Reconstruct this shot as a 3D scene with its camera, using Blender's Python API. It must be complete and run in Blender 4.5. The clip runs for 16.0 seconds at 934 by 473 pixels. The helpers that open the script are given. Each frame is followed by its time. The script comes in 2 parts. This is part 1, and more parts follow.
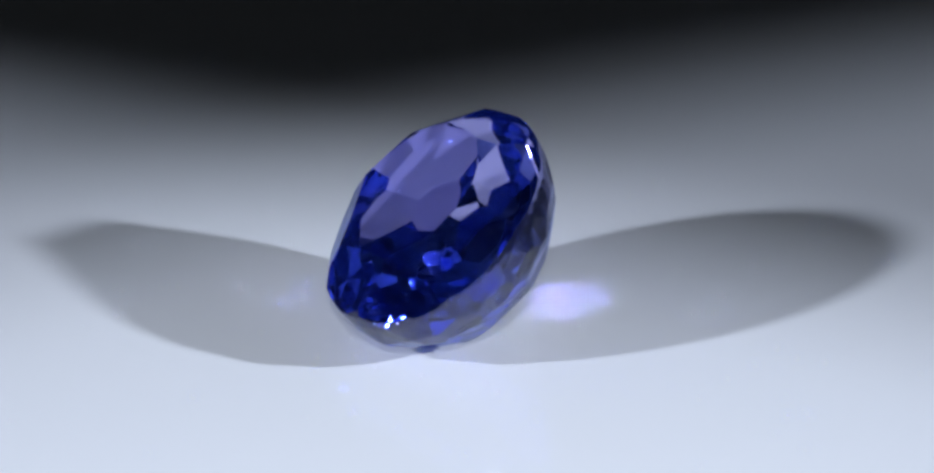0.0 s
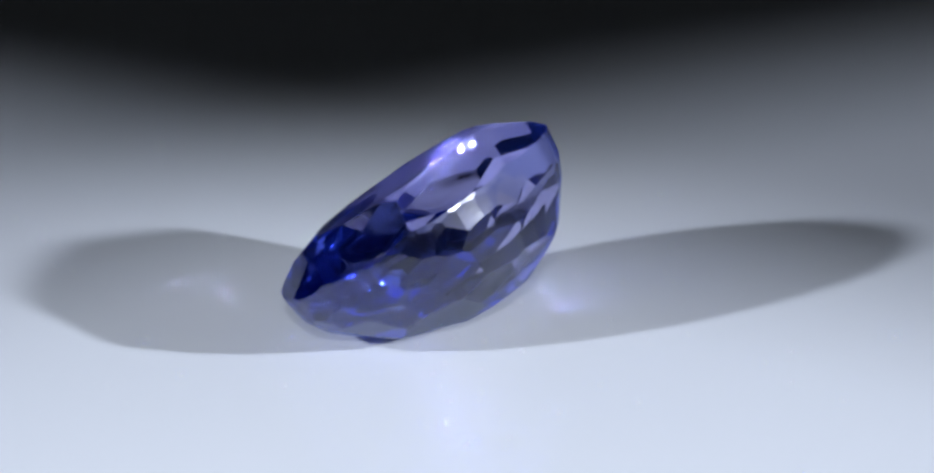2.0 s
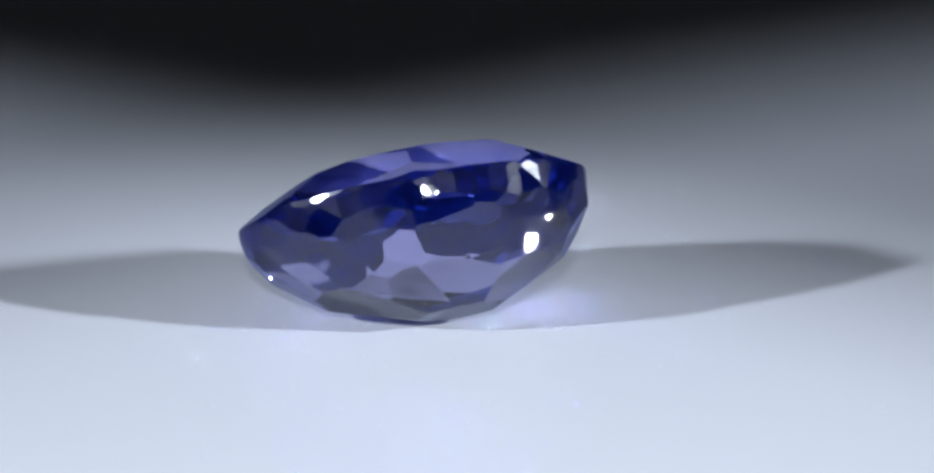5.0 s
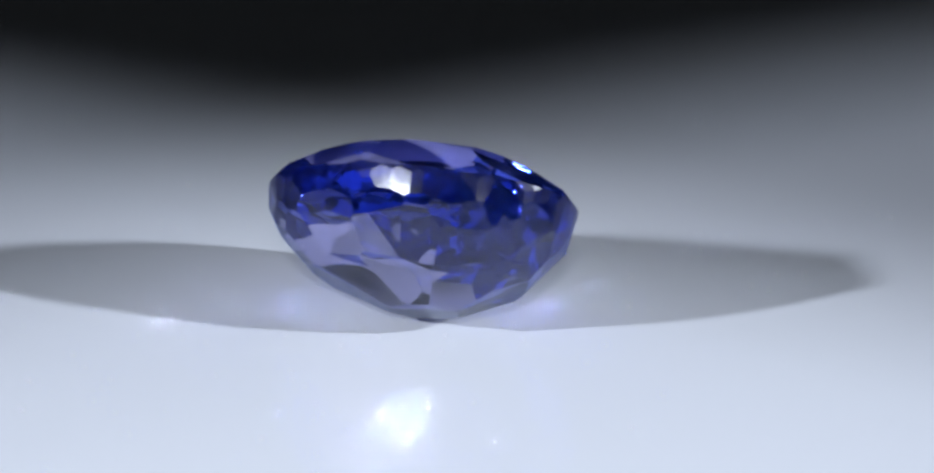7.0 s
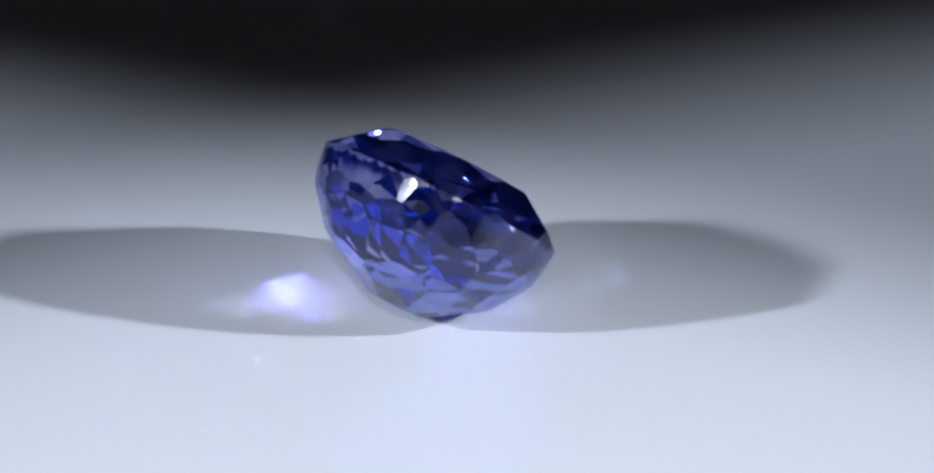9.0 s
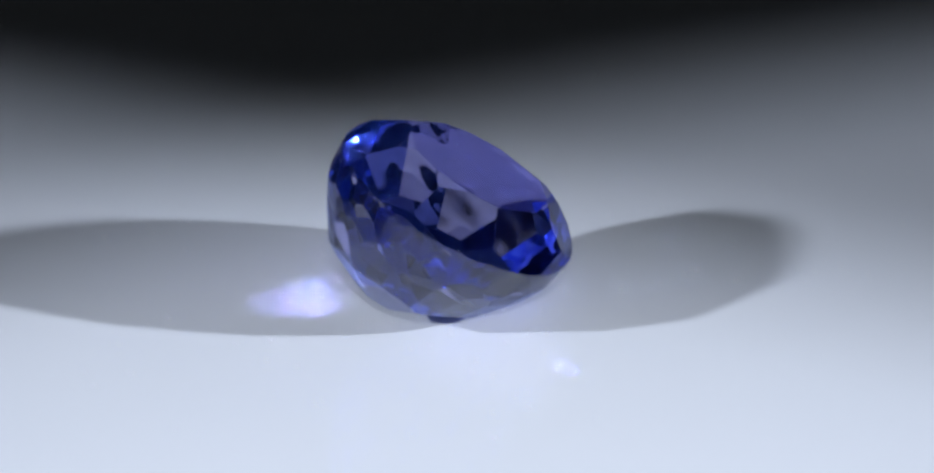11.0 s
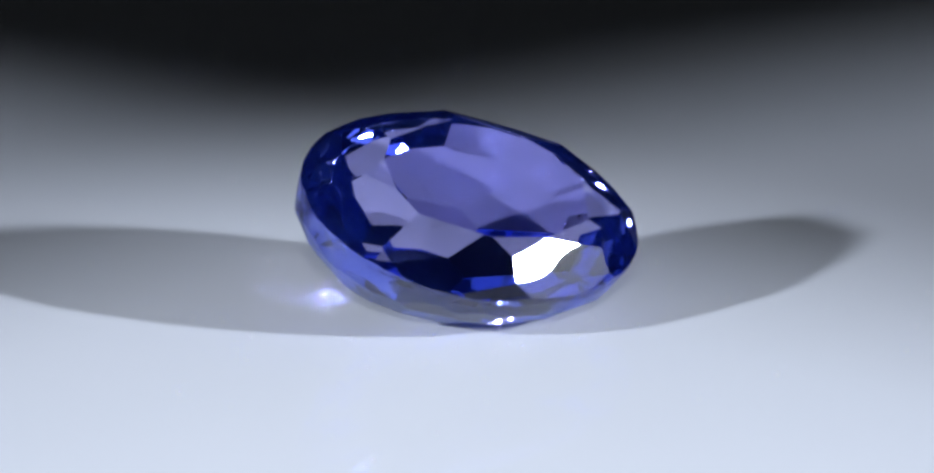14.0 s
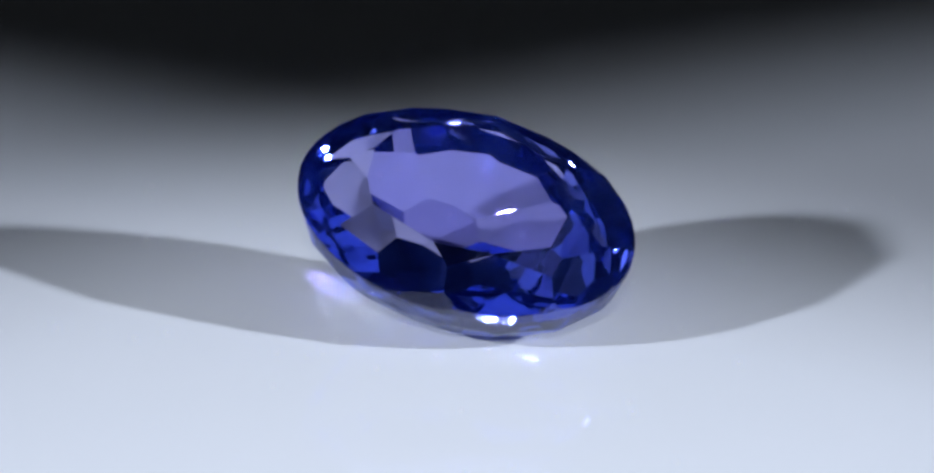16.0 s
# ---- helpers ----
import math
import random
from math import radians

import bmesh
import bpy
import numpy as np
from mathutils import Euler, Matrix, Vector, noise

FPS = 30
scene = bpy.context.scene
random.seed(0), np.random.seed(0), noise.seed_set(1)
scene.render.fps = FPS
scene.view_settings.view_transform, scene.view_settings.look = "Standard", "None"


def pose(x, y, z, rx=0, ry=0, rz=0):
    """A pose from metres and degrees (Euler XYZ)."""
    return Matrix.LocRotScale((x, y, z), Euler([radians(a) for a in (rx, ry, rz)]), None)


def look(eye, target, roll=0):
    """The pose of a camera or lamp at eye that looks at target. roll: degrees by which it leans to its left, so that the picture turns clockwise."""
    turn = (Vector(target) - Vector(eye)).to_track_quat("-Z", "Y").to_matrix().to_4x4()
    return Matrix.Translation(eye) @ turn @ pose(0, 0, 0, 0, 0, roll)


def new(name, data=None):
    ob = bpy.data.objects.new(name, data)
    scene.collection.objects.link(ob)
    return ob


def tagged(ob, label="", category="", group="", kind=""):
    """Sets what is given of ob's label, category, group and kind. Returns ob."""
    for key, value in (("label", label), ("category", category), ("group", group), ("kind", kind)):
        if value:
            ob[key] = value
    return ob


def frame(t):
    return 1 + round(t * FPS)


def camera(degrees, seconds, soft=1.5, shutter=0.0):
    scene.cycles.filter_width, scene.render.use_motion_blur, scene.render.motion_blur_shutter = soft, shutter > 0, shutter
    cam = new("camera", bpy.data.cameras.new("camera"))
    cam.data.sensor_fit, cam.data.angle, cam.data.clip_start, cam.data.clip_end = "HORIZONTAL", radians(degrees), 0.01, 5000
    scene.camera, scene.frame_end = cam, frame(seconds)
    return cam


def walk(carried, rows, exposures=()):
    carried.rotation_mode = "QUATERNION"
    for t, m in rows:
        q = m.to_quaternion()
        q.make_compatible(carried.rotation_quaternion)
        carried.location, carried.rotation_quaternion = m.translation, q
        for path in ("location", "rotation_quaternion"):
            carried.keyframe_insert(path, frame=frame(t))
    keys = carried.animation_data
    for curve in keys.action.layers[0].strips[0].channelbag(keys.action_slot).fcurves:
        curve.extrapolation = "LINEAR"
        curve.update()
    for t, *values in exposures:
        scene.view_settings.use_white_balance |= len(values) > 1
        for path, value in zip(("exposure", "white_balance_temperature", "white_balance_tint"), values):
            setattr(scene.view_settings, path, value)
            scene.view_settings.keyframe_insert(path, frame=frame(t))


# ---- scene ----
MM = 0.001

# ---- camera: a macro lens on a stand, 137 mm from the stone, looking down 18.7 degrees ----
cam = camera(11.0, 16.0, soft=2.7)
EYE = Vector((0.0, -130.07, 46.39)) * MM
YAW, PITCH = radians(0.325), radians(18.669)
AIM = EYE + Vector((math.sin(YAW) * math.cos(PITCH), math.cos(YAW) * math.cos(PITCH), -math.sin(PITCH)))
walk(cam, [(0.0, look(EYE, AIM)), (16.0, look(EYE, AIM))])

# ---- light: a dim room and two small cool lamps, one each side of the camera, and an added weaker one above and behind it that fills their shadows ----
world = bpy.data.worlds.new("world")
world.use_nodes = True
world.node_tree.nodes["Background"].inputs[0].default_value = (0.5, 0.55, 0.65, 1)
world.node_tree.nodes["Background"].inputs[1].default_value = 0.0010
scene.world = world
scene.view_settings.exposure = 0.0


def spot_lamp(name, azimuth, elevation, distance, aim, power, cone, blend, radius, color):
    """A narrow lamp that throws a pool of light on the turntable. Degrees and millimetres."""
    data = bpy.data.lights.new(name, "SPOT")
    data.energy, data.color = power, color
    data.spot_size, data.spot_blend, data.shadow_soft_size = radians(cone), blend, radius * MM
    a, e = radians(azimuth), radians(elevation)
    place = Vector((math.cos(a) * math.cos(e), math.sin(a) * math.cos(e), math.sin(e))) * distance * MM
    ob = new(name, data)
    ob.matrix_world = look(place, Vector(aim) * MM)
    return ob


spot_lamp("spot_lamp_west", -150.0, 23.75, 300, (11.04, -2.12, 0), 3.53, 8.77, 0.358, 8.0, (0.825, 0.90, 1.055))
spot_lamp("spot_lamp_east", -24.0, 22.75, 300, (-133.77, -63.0, 0), 4.36, 37.92, 0.08, 8.0, (0.825, 0.90, 1.055))
# added fill: lifts the shadows that the two side lamps cast
spot_lamp("fill_lamp_south", -90.0, 26.0, 300, (0, -48.2, 0), 1.82, 10.96, 0.195, 8.0, (0.87, 0.92, 0.99))
scene.cycles.blur_glossy = 0.0
scene.cycles.sample_clamp_indirect = 0.0
scene.cycles.use_guiding = True


# ---- materials ----
def material(name):
    mat = bpy.data.materials.new(name)
    mat.use_nodes = True
    nodes, links = mat.node_tree.nodes, mat.node_tree.links
    return mat, nodes, links, nodes["Principled BSDF"]


def white_platter_material():
    mat, nodes, links, shader = material("white_acrylic")
    coords = nodes.new("ShaderNodeTexCoord")
    blotch = nodes.new("ShaderNodeTexNoise")
    blotch.inputs["Scale"].default_value, blotch.inputs["Detail"].default_value = 45.0, 3.0
    ramp = nodes.new("ShaderNodeValToRGB")
    ramp.color_ramp.elements[0].color, ramp.color_ramp.elements[1].color = (0.76, 0.785, 0.83, 1), (0.81, 0.83, 0.87, 1)
    grain = nodes.new("ShaderNodeTexNoise")
    grain.inputs["Scale"].default_value, grain.inputs["Detail"].default_value = 1800.0, 2.0
    bump = nodes.new("ShaderNodeBump")
    bump.inputs["Strength"].default_value, bump.inputs["Distance"].default_value = 0.01, 0.00005
    links.new(coords.outputs["Object"], blotch.inputs["Vector"])
    links.new(coords.outputs["Object"], grain.inputs["Vector"])
    links.new(blotch.outputs["Fac"], ramp.inputs["Fac"])
    links.new(ramp.outputs["Color"], shader.inputs["Base Color"])
    links.new(grain.outputs["Fac"], bump.inputs["Height"])
    links.new(bump.outputs["Normal"], shader.inputs["Normal"])
    shader.inputs["Roughness"].default_value = 0.025
    shader.inputs["Specular IOR Level"].default_value = 0.5
    return mat


def plain_material(name, low, high, scale, rough):
    mat, nodes, links, shader = material(name)
    coords = nodes.new("ShaderNodeTexCoord")
    blotch = nodes.new("ShaderNodeTexNoise")
    blotch.inputs["Scale"].default_value, blotch.inputs["Detail"].default_value = scale, 5.0
    ramp = nodes.new("ShaderNodeValToRGB")
    ramp.color_ramp.elements[0].color, ramp.color_ramp.elements[1].color = (*low, 1), (*high, 1)
    links.new(coords.outputs["Object"], blotch.inputs["Vector"])
    links.new(blotch.outputs["Fac"], ramp.inputs["Fac"])
    links.new(ramp.outputs["Color"], shader.inputs["Base Color"])
    shader.inputs["Roughness"].default_value = rough
    return mat


def gem_material(name, tint, deep, rough, silk, doming, ground=0.0):
    """Violet-blue corundum: clear, with a tint that deepens at every pass."""
    mat, nodes, links, shader = material(name)
    nodes.remove(shader)
    clear = nodes.new("ShaderNodeBsdfRefraction")
    gloss = nodes.new("ShaderNodeBsdfGlossy")
    fresnel = nodes.new("ShaderNodeFresnel")
    glass = nodes.new("ShaderNodeMixShader")
    clear.inputs["Color"].default_value = (*tint, 1)
    clear.inputs["Roughness"].default_value = gloss.inputs["Roughness"].default_value = rough
    clear.inputs["IOR"].default_value = fresnel.inputs["IOR"].default_value = 1.765
    hue = nodes.new("ShaderNodeMix")
    hue.data_type = "RGBA"
    hue.inputs["A"].default_value, hue.inputs["B"].default_value = (1, 1, 1, 1), (*deep, 1)
    links.new(fresnel.outputs["Fac"], hue.inputs["Factor"])
    links.new(hue.outputs["Result"], gloss.inputs["Color"])
    links.new(fresnel.outputs["Fac"], glass.inputs["Fac"])
    links.new(clear.outputs["BSDF"], glass.inputs[1])
    links.new(gloss.outputs["BSDF"], glass.inputs[2])
    veil = nodes.new("ShaderNodeBsdfTranslucent")
    veil.inputs["Color"].default_value = (0.10, 0.22, 0.75, 1)
    mix = nodes.new("ShaderNodeMixShader")
    coords = nodes.new("ShaderNodeTexCoord")
    cloud = nodes.new("ShaderNodeTexNoise")
    cloud.inputs["Scale"].default_value, cloud.inputs["Detail"].default_value = 650.0, 4.0
    share = nodes.new("ShaderNodeMapRange")
    share.inputs["From Min"].default_value, share.inputs["From Max"].default_value = 0.38, 0.72
    share.inputs["To Min"].default_value, share.inputs["To Max"].default_value = 0.2 * silk, 1.6 * silk
    links.new(coords.outputs["Object"], cloud.inputs["Vector"])
    links.new(cloud.outputs["Fac"], share.inputs["Value"])
    links.new(share.outputs["Result"], mix.inputs["Fac"])
    polish = nodes.new("ShaderNodeTexNoise")      # facets a little domed and wavy from the lap
    polish.inputs["Scale"].default_value, polish.inputs["Detail"].default_value = 950.0, 0.3
    wave = nodes.new("ShaderNodeBump")
    wave.inputs["Strength"].default_value, wave.inputs["Distance"].default_value = 1.0, doming * MM
    links.new(coords.outputs["Object"], polish.inputs["Vector"])
    links.new(polish.outputs["Fac"], wave.inputs["Height"])
    skin = wave
    if ground:
        grain = nodes.new("ShaderNodeTexNoise")
        grain.inputs["Scale"].default_value, grain.inputs["Detail"].default_value = 5000.0, 3.0
        skin = nodes.new("ShaderNodeBump")
        skin.inputs["Strength"].default_value, skin.inputs["Distance"].default_value = ground, 0.00012
        links.new(coords.outputs["Object"], grain.inputs["Vector"])
        links.new(grain.outputs["Fac"], skin.inputs["Height"])
        links.new(wave.outputs["Normal"], skin.inputs["Normal"])
    for node in (clear, gloss):
        links.new(skin.outputs["Normal"], node.inputs["Normal"])
    links.new(glass.outputs["Shader"], mix.inputs[1])
    links.new(veil.outputs["BSDF"], mix.inputs[2])
    links.new(mix.outputs["Shader"], nodes["Material Output"].inputs["Surface"])
    return mat


def pinpoint_material():
    """Tiny hollow crystals inside the stone: lighter than the corundum round them."""
    mat, nodes, links, shader = material("hollow_crystal")
    nodes.remove(shader)
    glass = nodes.new("ShaderNodeBsdfGlass")
    glass.inputs["Color"].default_value = (0.95, 0.95, 1.0, 1)
    glass.inputs["Roughness"].default_value, glass.inputs["IOR"].default_value = 0.05, 0.62
    links.new(glass.outputs["BSDF"], nodes["Material Output"].inputs["Surface"])
    return mat


WHITE = white_platter_material()
DARK_CLOTH = plain_material("dark_table_top", (0.018, 0.018, 0.02), (0.03, 0.03, 0.033), 9.0, 0.7)
DARK_WALL = plain_material("dark_wall_paint", (0.03, 0.03, 0.035), (0.045, 0.045, 0.05), 3.0, 0.8)
# brightness is put into the tints: table and crown darkened, pavilion lightened for caustics
DARKENED_SAPPHIRE = gem_material("darkened_blue_sapphire", (0.48, 0.465, 0.89), (0.40, 0.46, 0.92), 0.0, 0.06, 0.002)
SAPPHIRE = gem_material("blue_sapphire", (0.67, 0.655, 0.94), (0.42, 0.52, 0.90), 0.0, 0.06, 0.003)
WAVY_SAPPHIRE = gem_material("wavy_blue_sapphire", (0.79, 0.78, 0.965), (0.42, 0.52, 0.90), 0.0, 0.06, 0.04)
PINPOINT = pinpoint_material()
GIRDLE_SKIN = gem_material("ground_sapphire", (0.60, 0.62, 0.90), (0.7, 0.72, 0.92), 0.16, 0.05, 0.03, 0.012)


def mesh_object(name, bm, mat, parent=None):
    data = bpy.data.meshes.new(name)
    bm.to_mesh(data)
    bm.free()
    data.materials.append(mat)
    ob = new(name, data)
    ob.parent = parent
    return ob


# ---- the room: dark screens that close the place ----
def slab(name, lo, hi, mat):
    bm = bmesh.new()
    bmesh.ops.create_cube(bm, size=1.0)
    for v in bm.verts:
        v.co = [(lo[i] + hi[i]) / 2 + v.co[i] * (hi[i] - lo[i]) for i in range(3)]
    return mesh_object(name, bm, mat)


ROOM, DROP, HEIGHT = 0.60, 0.030, 0.40
for name, lo, hi in (
    ("wall_north", (-ROOM, ROOM, -DROP), (ROOM, ROOM + 0.02, HEIGHT)),
    ("wall_south", (-ROOM, -ROOM - 0.02, -DROP), (ROOM, -ROOM, HEIGHT)),
    ("wall_east", (ROOM, -ROOM - 0.02, -DROP), (ROOM + 0.02, ROOM + 0.02, HEIGHT)),
    ("wall_west", (-ROOM - 0.02, -ROOM - 0.02, -DROP), (-ROOM, ROOM + 0.02, HEIGHT)),
):
    tagged(slab(name, lo, hi, DARK_WALL), "dark grey matte screen wall around the table", "wall", kind="structure")


# ---- the turntable ----
def lathe(profile, steps):
    """A closed solid of revolution about z from (radius, height) pairs in millimetres, top centre first."""
    bm = bmesh.new()
    rings = []
    for r, z in profile:
        if r == 0:
            rings.append([bm.verts.new((0, 0, z * MM))])
        else:
            rings.append([bm.verts.new((r * MM * math.cos(2 * math.pi * i / steps), r * MM * math.sin(2 * math.pi * i / steps), z * MM)) for i in range(steps)])
    for a, b in zip(rings, rings[1:]):
        for i in range(steps):
            j = (i + 1) % steps
            quad = [a[i % len(a)], b[i % len(b)], b[j % len(b)], a[j % len(a)]]
            quad = list(dict.fromkeys(quad))
            if len(quad) > 2:
                bm.faces.new(quad)
    bmesh.ops.remove_doubles(bm, verts=bm.verts, dist=1e-7)
    bmesh.ops.recalc_face_normals(bm, faces=bm.faces)
    return bm


turntable = tagged(new("turntable"), "plain white round turntable under the tilted blue gemstone", "turntable")
platter = mesh_object("platter", lathe([(0, 0), (88, 0), (89.4, -0.6), (90, -2), (90, -5), (89, -6), (0, -6)], 160), WHITE, turntable)
foot = mesh_object("foot", lathe([(0, -6), (60, -6), (62, -8), (64, -30), (0, -30)], 96), WHITE, turntable)

tagged(slab("table_top", (-ROOM - 0.02, -ROOM - 0.02, -0.055), (ROOM + 0.02, ROOM + 0.02, -0.030), DARK_CLOTH), "dark matte table top under the turntable", "table", kind="structure")


# ---- the two lamps whose light and reflections the stone shows, and a third added to fill their shadows ----
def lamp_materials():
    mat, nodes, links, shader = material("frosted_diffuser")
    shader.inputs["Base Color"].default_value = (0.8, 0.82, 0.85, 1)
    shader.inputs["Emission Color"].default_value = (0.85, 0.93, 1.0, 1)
    # added glow: gives the facets grey glints and lifts the dark background
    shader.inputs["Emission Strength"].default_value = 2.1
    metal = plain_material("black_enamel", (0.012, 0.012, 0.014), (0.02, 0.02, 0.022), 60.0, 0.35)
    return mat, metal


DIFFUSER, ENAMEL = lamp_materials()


def rod(points, radius):
    """A round bent tube through the points, in metres."""
    bm = bmesh.new()
    rings = []
    for i, p in enumerate(points):
        way = (points[min(i + 1, len(points) - 1)] - points[max(i - 1, 0)]).normalized()
        side = way.cross(Vector((0.3, 0.2, 1))).normalized()
        other = way.cross(side)
        rings.append([bm.verts.new(p + radius * (math.cos(k * math.pi / 6) * side + math.sin(k * math.pi / 6) * other)) for k in range(12)])
    for a, b in zip(rings, rings[1:]):
        for k in range(12):
            bm.faces.new((a[k], a[(k + 1) % 12], b[(k + 1) % 12], b[k]))
    bm.faces.new(rings[0])
    bm.faces.new(rings[-1])
    bmesh.ops.recalc_face_normals(bm, faces=bm.faces)
    return bm


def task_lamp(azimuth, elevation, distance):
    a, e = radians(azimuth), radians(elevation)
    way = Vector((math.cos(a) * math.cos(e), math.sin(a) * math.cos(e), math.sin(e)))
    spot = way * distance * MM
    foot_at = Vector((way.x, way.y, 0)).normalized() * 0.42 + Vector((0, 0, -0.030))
    lamp = tagged(new("task_lamp"), "small black gooseneck lamp body added out of view, with a frosted white diffuser, lit", "lamp", group="lamps beside the turntable")
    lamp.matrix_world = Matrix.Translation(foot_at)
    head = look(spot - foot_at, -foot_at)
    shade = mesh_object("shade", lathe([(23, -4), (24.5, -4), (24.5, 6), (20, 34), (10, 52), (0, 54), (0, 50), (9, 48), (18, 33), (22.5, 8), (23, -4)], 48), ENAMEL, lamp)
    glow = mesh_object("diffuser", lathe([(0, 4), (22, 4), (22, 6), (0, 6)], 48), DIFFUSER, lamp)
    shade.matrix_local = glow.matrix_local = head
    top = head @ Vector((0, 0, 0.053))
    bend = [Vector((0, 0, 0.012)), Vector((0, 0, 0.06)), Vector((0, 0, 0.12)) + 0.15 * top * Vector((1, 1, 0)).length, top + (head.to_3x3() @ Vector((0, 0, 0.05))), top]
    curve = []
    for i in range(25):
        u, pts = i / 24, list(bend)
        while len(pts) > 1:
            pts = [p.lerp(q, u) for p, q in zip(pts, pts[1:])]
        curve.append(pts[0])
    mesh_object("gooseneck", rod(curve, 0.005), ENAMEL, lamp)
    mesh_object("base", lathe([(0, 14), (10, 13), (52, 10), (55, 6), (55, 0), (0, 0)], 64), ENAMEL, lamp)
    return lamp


task_lamp(-150.0, 23.75, 310)
task_lamp(-24.0, 22.75, 310)
# body for the added fill lamp
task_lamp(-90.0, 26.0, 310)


# ---- the gemstone: cut facet by facet out of a block, as a cutter would ----
LONG, SHORT = 5.01, 3.485          # half axes of the girdle, mm
GIRDLE, CROWN, PAVILION = 0.095, 1.11, 3.14


def cut(faces, normal, offset, skin=0):
    """Cuts a convex solid, a list of (point loop, skin), by the plane normal . p <= offset."""
    kept, seam = [], []
    for loop, old in faces:
        side = [normal.dot(p) - offset for p in loop]
        out = []
        for i, p in enumerate(loop):
            j = (i + 1) % len(loop)
            if side[i] <= 0:
                out.append(p)
            if (side[i] < 0 < side[j]) or (side[j] < 0 < side[i]):
                q = p.lerp(loop[j], side[i] / (side[i] - side[j]))
                out.append(q)
                seam.append(q)
            elif side[i] == 0:
                seam.append(p)
        if len(out) > 2:
            kept.append((out, old))
    if len(seam) > 2:
        mid = sum(seam, Vector()) / len(seam)
        u = normal.orthogonal().normalized()
        w = normal.cross(u)
        ordered = []
        for p in sorted(seam, key=lambda p: math.atan2((p - mid).dot(w), (p - mid).dot(u))):
            if not ordered or (p - ordered[-1]).length > 1e-6:
                ordered.append(p)
        if len(ordered) > 2:
            kept.append((ordered, skin))
    return kept


def ring(radius, height, dx=0.0, dy=0.0):
    """One level of the stone: its two half axes, height and shift off the middle."""
    return LONG * radius, SHORT * radius, height, dx, dy


def reach(level, a):
    return math.hypot(level[0] * math.cos(a), level[1] * math.sin(a)) + level[3] * math.cos(a) + level[4] * math.sin(a)


KITES = {6: (-68.7, 33.1, 0.13), 7: (-26.0, 37.5, 0.055)}      # two kite facets off the regular angle, set to flash at the camera: azimuth, lean, height left

# facets cut off the regular spacing to fit the camera's view of the glints, by tier: facet and share of a step
SLIPS = {
    1: {4: 0.13, 9: -0.27, 11: -0.1, 14: 0.16, 15: 0.12},
    3: {0: -0.1, 1: -0.22, 2: -0.19, 4: 0.4, 5: 0.18, 6: -0.15, 7: -0.19},
    4: {0: -0.12, 3: 0.42, 4: -0.35, 5: 0.15, 7: -0.16, 8: -0.25, 9: -0.42, 12: 0.1, 15: 0.23},
    5: {1: -0.27, 2: -0.24, 3: -0.24, 4: 0.3, 5: -0.33, 6: -0.33, 7: 0.42, 8: 0.29, 9: -0.18, 10: 0.21, 11: -0.42, 13: 0.4, 15: -0.19, 16: -0.1, 17: 0.13},
    6: {2: -0.39, 3: -0.28, 4: -0.2, 5: 0.2, 6: -0.14, 8: -0.22, 10: 0.3, 11: 0.23, 12: -0.1, 14: -0.24},
    7: {0: -0.17, 1: 0.11, 3: -0.42, 5: -0.19, 6: 0.14},
}


END_SEED, END_FACETS = 51, 14


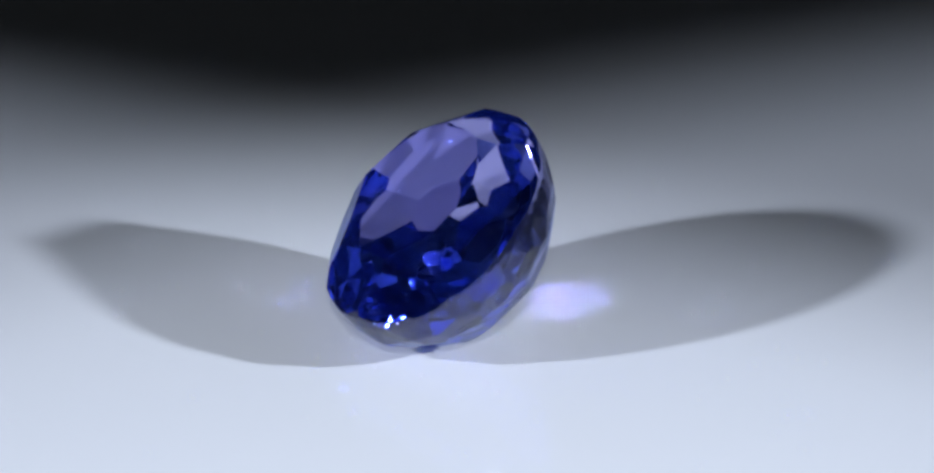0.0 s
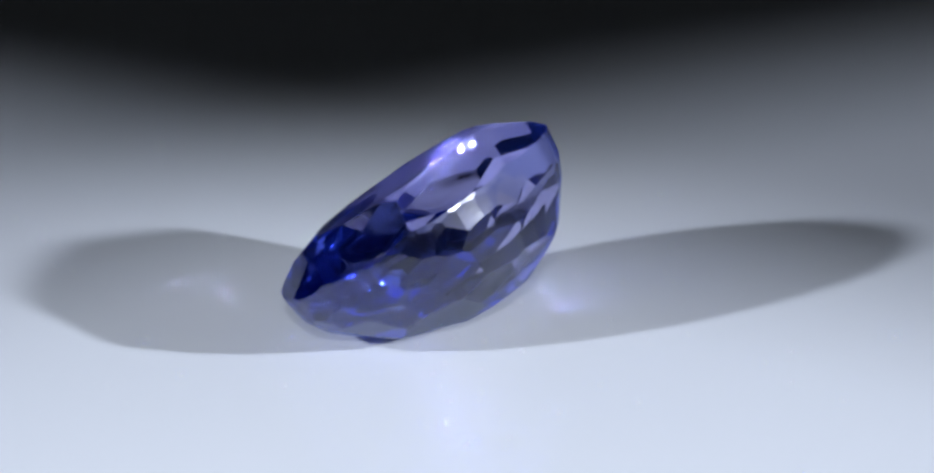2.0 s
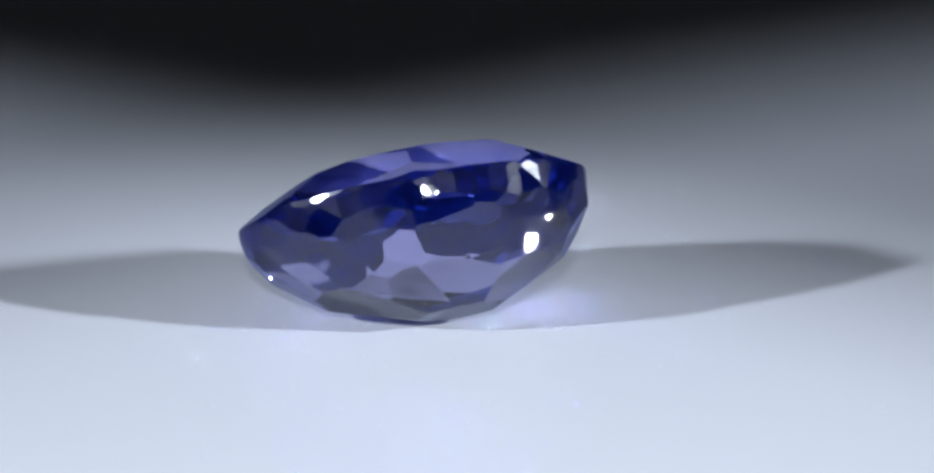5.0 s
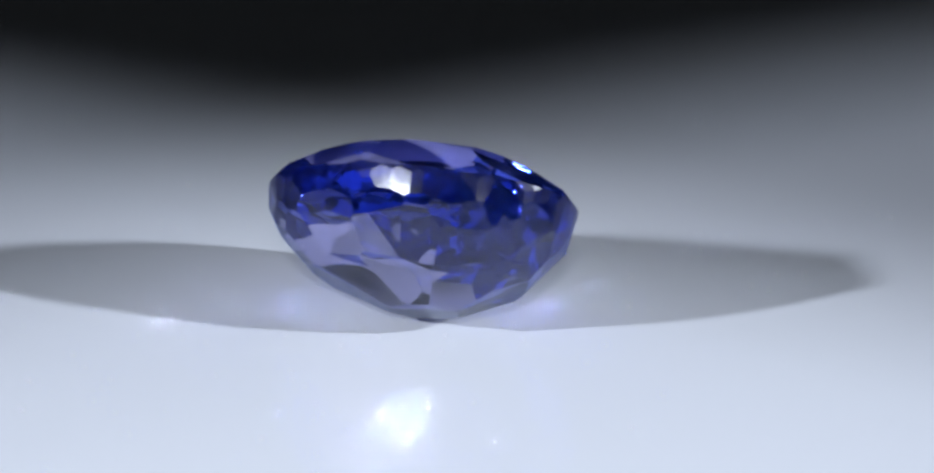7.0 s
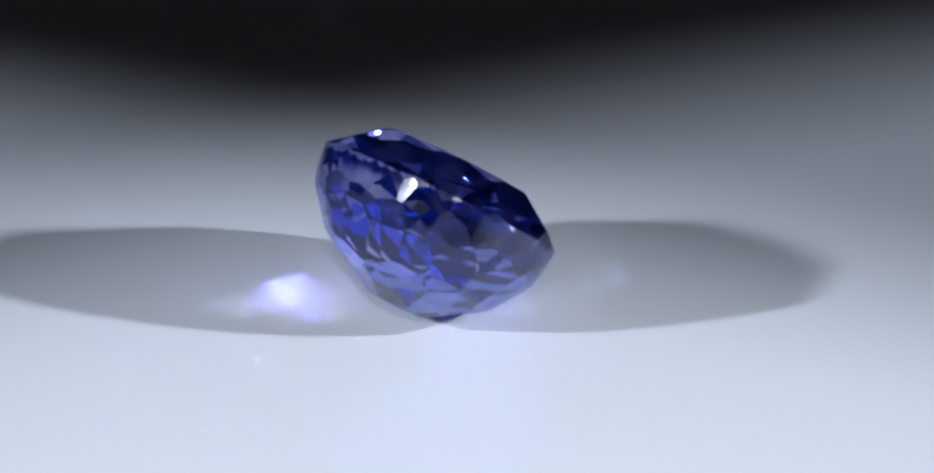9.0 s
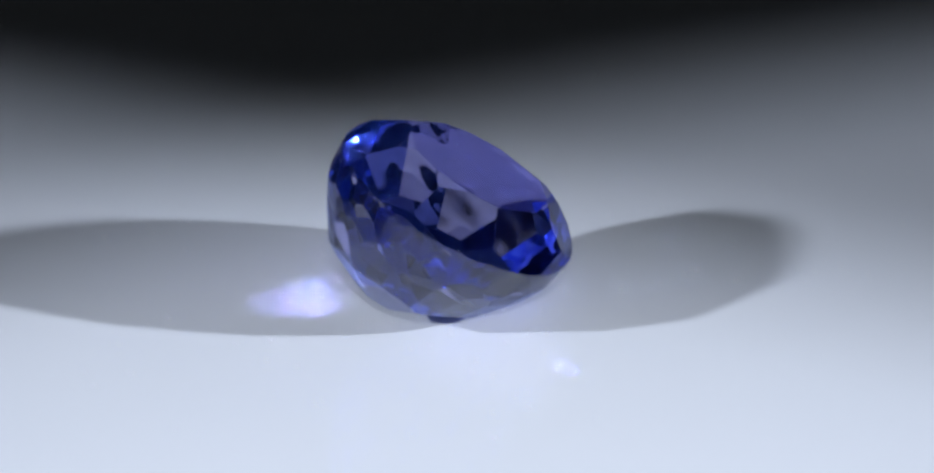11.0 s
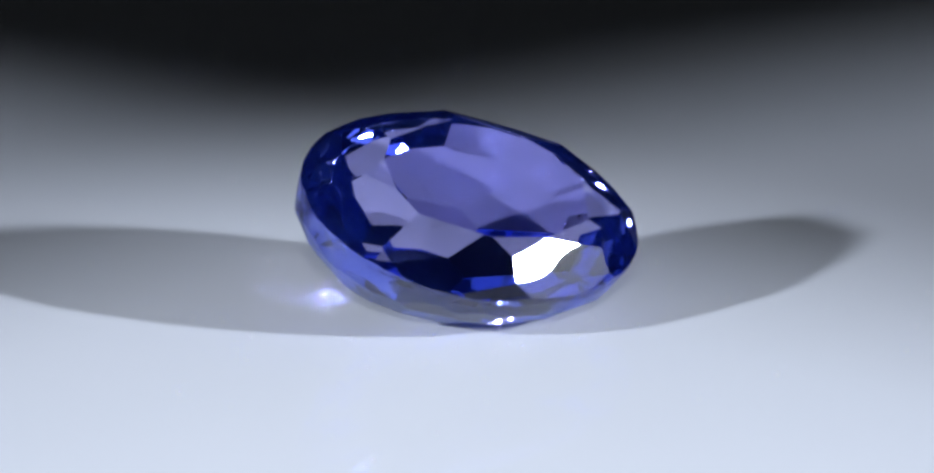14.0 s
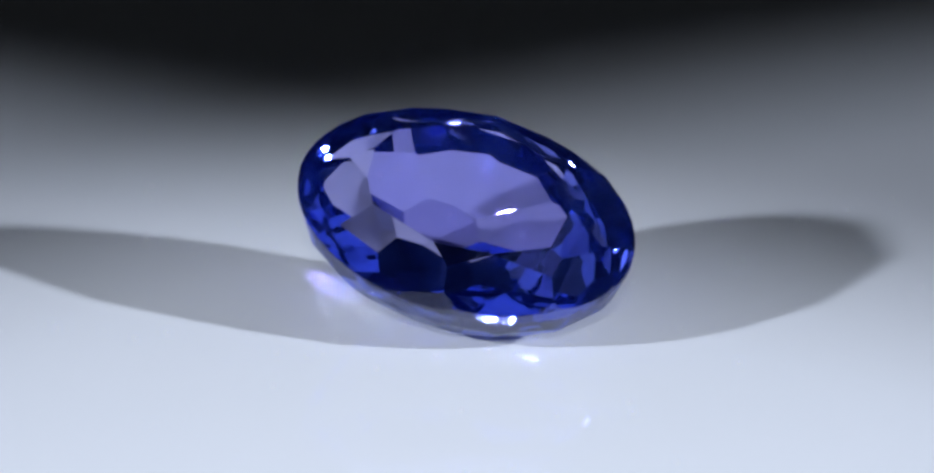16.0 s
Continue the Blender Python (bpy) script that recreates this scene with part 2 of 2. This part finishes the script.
def faceted_solid():
    box = [Vector((x, y, z)) for x in (-9, 9) for y in (-9, 9) for z in (-9, 9)]
    faces = [([box[i] for i in f], 0) for f in ((0, 1, 3, 2), (4, 6, 7, 5), (0, 4, 5, 1), (2, 3, 7, 6), (0, 2, 6, 4), (1, 5, 7, 3))]
    rng = random.Random(1708)
    top, low = GIRDLE + CROWN, -GIRDLE - PAVILION
    girdle_top, girdle_low = ring(1.0, GIRDLE), ring(1.0, -GIRDLE)
    table = ring(0.593, top, 0.048, 0.059)
    p1 = ring(0.969, -GIRDLE - 0.6, -0.054)
    p2 = ring(0.907, -GIRDLE - 1.108, -0.129)
    p3 = ring(0.697, -GIRDLE - 2.132, -0.391)
    p4 = ring(0.225, low, -0.8001)
    #        facets, turn, from level, to level, unevenness in mm, part
    tiers = [(56, 0.0, ring(1.0, 1.0), ring(1.0, -1.0), 0.006, 2),
             (16, 1.862, girdle_top, ring(0.878, 0.67, 0.02, 0.02), 0.012, 1),      # upper girdle facets
             (8, 0.681, girdle_top, table, 0.015, 1),                               # kite facets of the crown
             (8, 1.181, ring(0.798, 0.903, 0.03, 0.03), table, 0.015, 1),             # star facets
             (16, 0.795, girdle_low, p1, 0.02, 3),                                  # pavilion, row by row
             (18, -0.423, p1, p2, 0.025, 3),
             (18, 0.108, p2, p3, 0.025, 3),
             (8, -0.419, p3, p4, 0.02, 3),
             (56, 0.5, ring(1.0, -0.03), ring(0.988, -0.39, -0.02), 0.008, 2)]       # bevel under the girdle, added to catch a running glint
    for tier, (number, turn, one, two, uneven, skin) in enumerate(tiers):
        for k in range(number):
            around = 2 * math.pi * (k + turn + SLIPS.get(tier, {}).get(k, 0.0) + rng.uniform(-0.08, 0.08)) / number
            a = math.atan2(math.sin(around) / SHORT, math.cos(around) / LONG)
            nr, nz = abs(one[2] - two[2]), (reach(one, a) - reach(two, a)) * (1 if two[2] > one[2] else -1)
            if two is table and one is girdle_top and k in KITES:
                a, lean = (radians(x) for x in KITES[k][:2])
                nr, nz = math.sin(lean), math.cos(lean)
            n = Vector((nr * math.cos(a), nr * math.sin(a), nz)).normalized()
            offset = n.dot(Vector((reach(one, a) * math.cos(a), reach(one, a) * math.sin(a), one[2])))
            offset += KITES[k][2] if two is table and one is girdle_top and k in KITES else rng.uniform(-uneven, uneven)
            if tier == 1 and any(abs(math.degrees(a) - azimuth) < 13 for azimuth, _, _ in KITES.values()):
                offset += 0.13        # raised beside the two odd kites to fit their flashes to the camera's view
            faces = cut(faces, n, offset, skin)
    rng = random.Random(END_SEED)
    for k in range(END_FACETS):            # small extra facets added at one end of the pavilion for sparkle towards the camera
        a, lean = radians(104 + 92 * (k + rng.uniform(-0.4, 0.4)) / END_FACETS), radians(rng.uniform(8, 58))
        n = Vector((math.cos(lean) * math.cos(a), math.cos(lean) * math.sin(a), -math.sin(lean)))
        faces = cut(faces, n, max(n.dot(p) for loop, _ in faces for p in loop) - rng.uniform(0.02, 0.055), 3)
    faces = cut(faces, Vector((0.006, -0.005, 1)).normalized(), top, 0)
    faces = cut(faces, Vector((0, 0, -1)), -low, 4)
    return faces


TILT, TURN, SPIN = -17.2, 33.19, 65.51
LEAN = pose(0, 0, 0, 0, 0, TILT) @ pose(0, 0, 0, 0, TURN, 0) @ pose(0, 0, 0, 0, 0, SPIN)


def gemstone():
    """The stone as one closed skin, sorted into the named zones of a cut stone."""
    bm = bmesh.new()
    for loop, skin in faceted_solid():
        face = bm.faces.new([bm.verts.new(LEAN @ p) for p in loop])
        face.material_index = skin
    bmesh.ops.remove_doubles(bm, verts=bm.verts, dist=0.006)
    bmesh.ops.dissolve_degenerate(bm, edges=bm.edges, dist=0.003)
    bmesh.ops.recalc_face_normals(bm, faces=bm.faces)
    bmesh.ops.bevel(bm, geom=bm.edges[:], offset=0.035, offset_type="OFFSET", segments=3, profile=0.5, affect="EDGES", clamp_overlap=True, material=-1)
    bmesh.ops.recalc_face_normals(bm, faces=bm.faces)
    base = min(v.co.z for v in bm.verts)
    stone = tagged(new("gemstone"), "oval faceted violet-blue sapphire lying tilted on white turntable", "gemstone")
    zones = (("table_facet", DARKENED_SAPPHIRE, ""), ("crown", SAPPHIRE, ""), ("girdle", GIRDLE_SKIN, "finely ground pale girdle edge"), ("pavilion", WAVY_SAPPHIRE, ""), ("culet", SAPPHIRE, ""))
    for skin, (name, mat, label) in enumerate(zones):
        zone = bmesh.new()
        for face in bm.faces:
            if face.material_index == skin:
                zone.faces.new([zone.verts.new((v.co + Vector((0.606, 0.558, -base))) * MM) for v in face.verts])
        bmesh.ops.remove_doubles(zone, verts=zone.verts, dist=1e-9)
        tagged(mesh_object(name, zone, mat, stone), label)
    bm.free()
    rng, specks = random.Random(11), bmesh.new()
    for i in range(24):
        if i < 14:        # a string of pinpoints beside the middle
            place = Vector((0.9 + 0.03 * i + rng.uniform(-0.05, 0.05), -0.9 + 0.10 * i, -0.9 - 0.06 * i + rng.uniform(-0.06, 0.06)))
        else:             # a loose scatter
            place = Vector((rng.uniform(-3.4, 3.2), rng.uniform(-1.9, 1.9), rng.uniform(-1.5, 0.5)))
        size = rng.uniform(0.014, 0.032)
        turn = Euler([rng.uniform(0, 6) for _ in range(3)]).to_matrix()
        corners = [specks.verts.new((LEAN @ (place + turn @ Vector(c) * size) + Vector((0.606, 0.558, -base))) * MM)
                   for c in ((1, 0, 0), (-1, 0, 0), (0, 0.8, 0), (0, -0.8, 0), (0, 0, 1.6), (0, 0, -1.6))]
        for x in (0, 1):
            for y in (2, 3):
                for z in (4, 5):
                    specks.faces.new((corners[x], corners[y], corners[z]))
    bmesh.ops.recalc_face_normals(specks, faces=specks.faces)
    tagged(mesh_object("inclusions", specks, PINPOINT, stone), "tiny bright crystal specks inside the stone", kind="stuff")
    return stone


gem = gemstone()


# ---- motion: the platter turns clockwise at a steady pace and carries the stone ----
def motions():
    rows = [(t, pose(0, 0, 0, 0, 0, 216.73 - 18.25 * t)) for t in range(17)]
    walk(turntable, rows)
    walk(gem, rows)


motions()
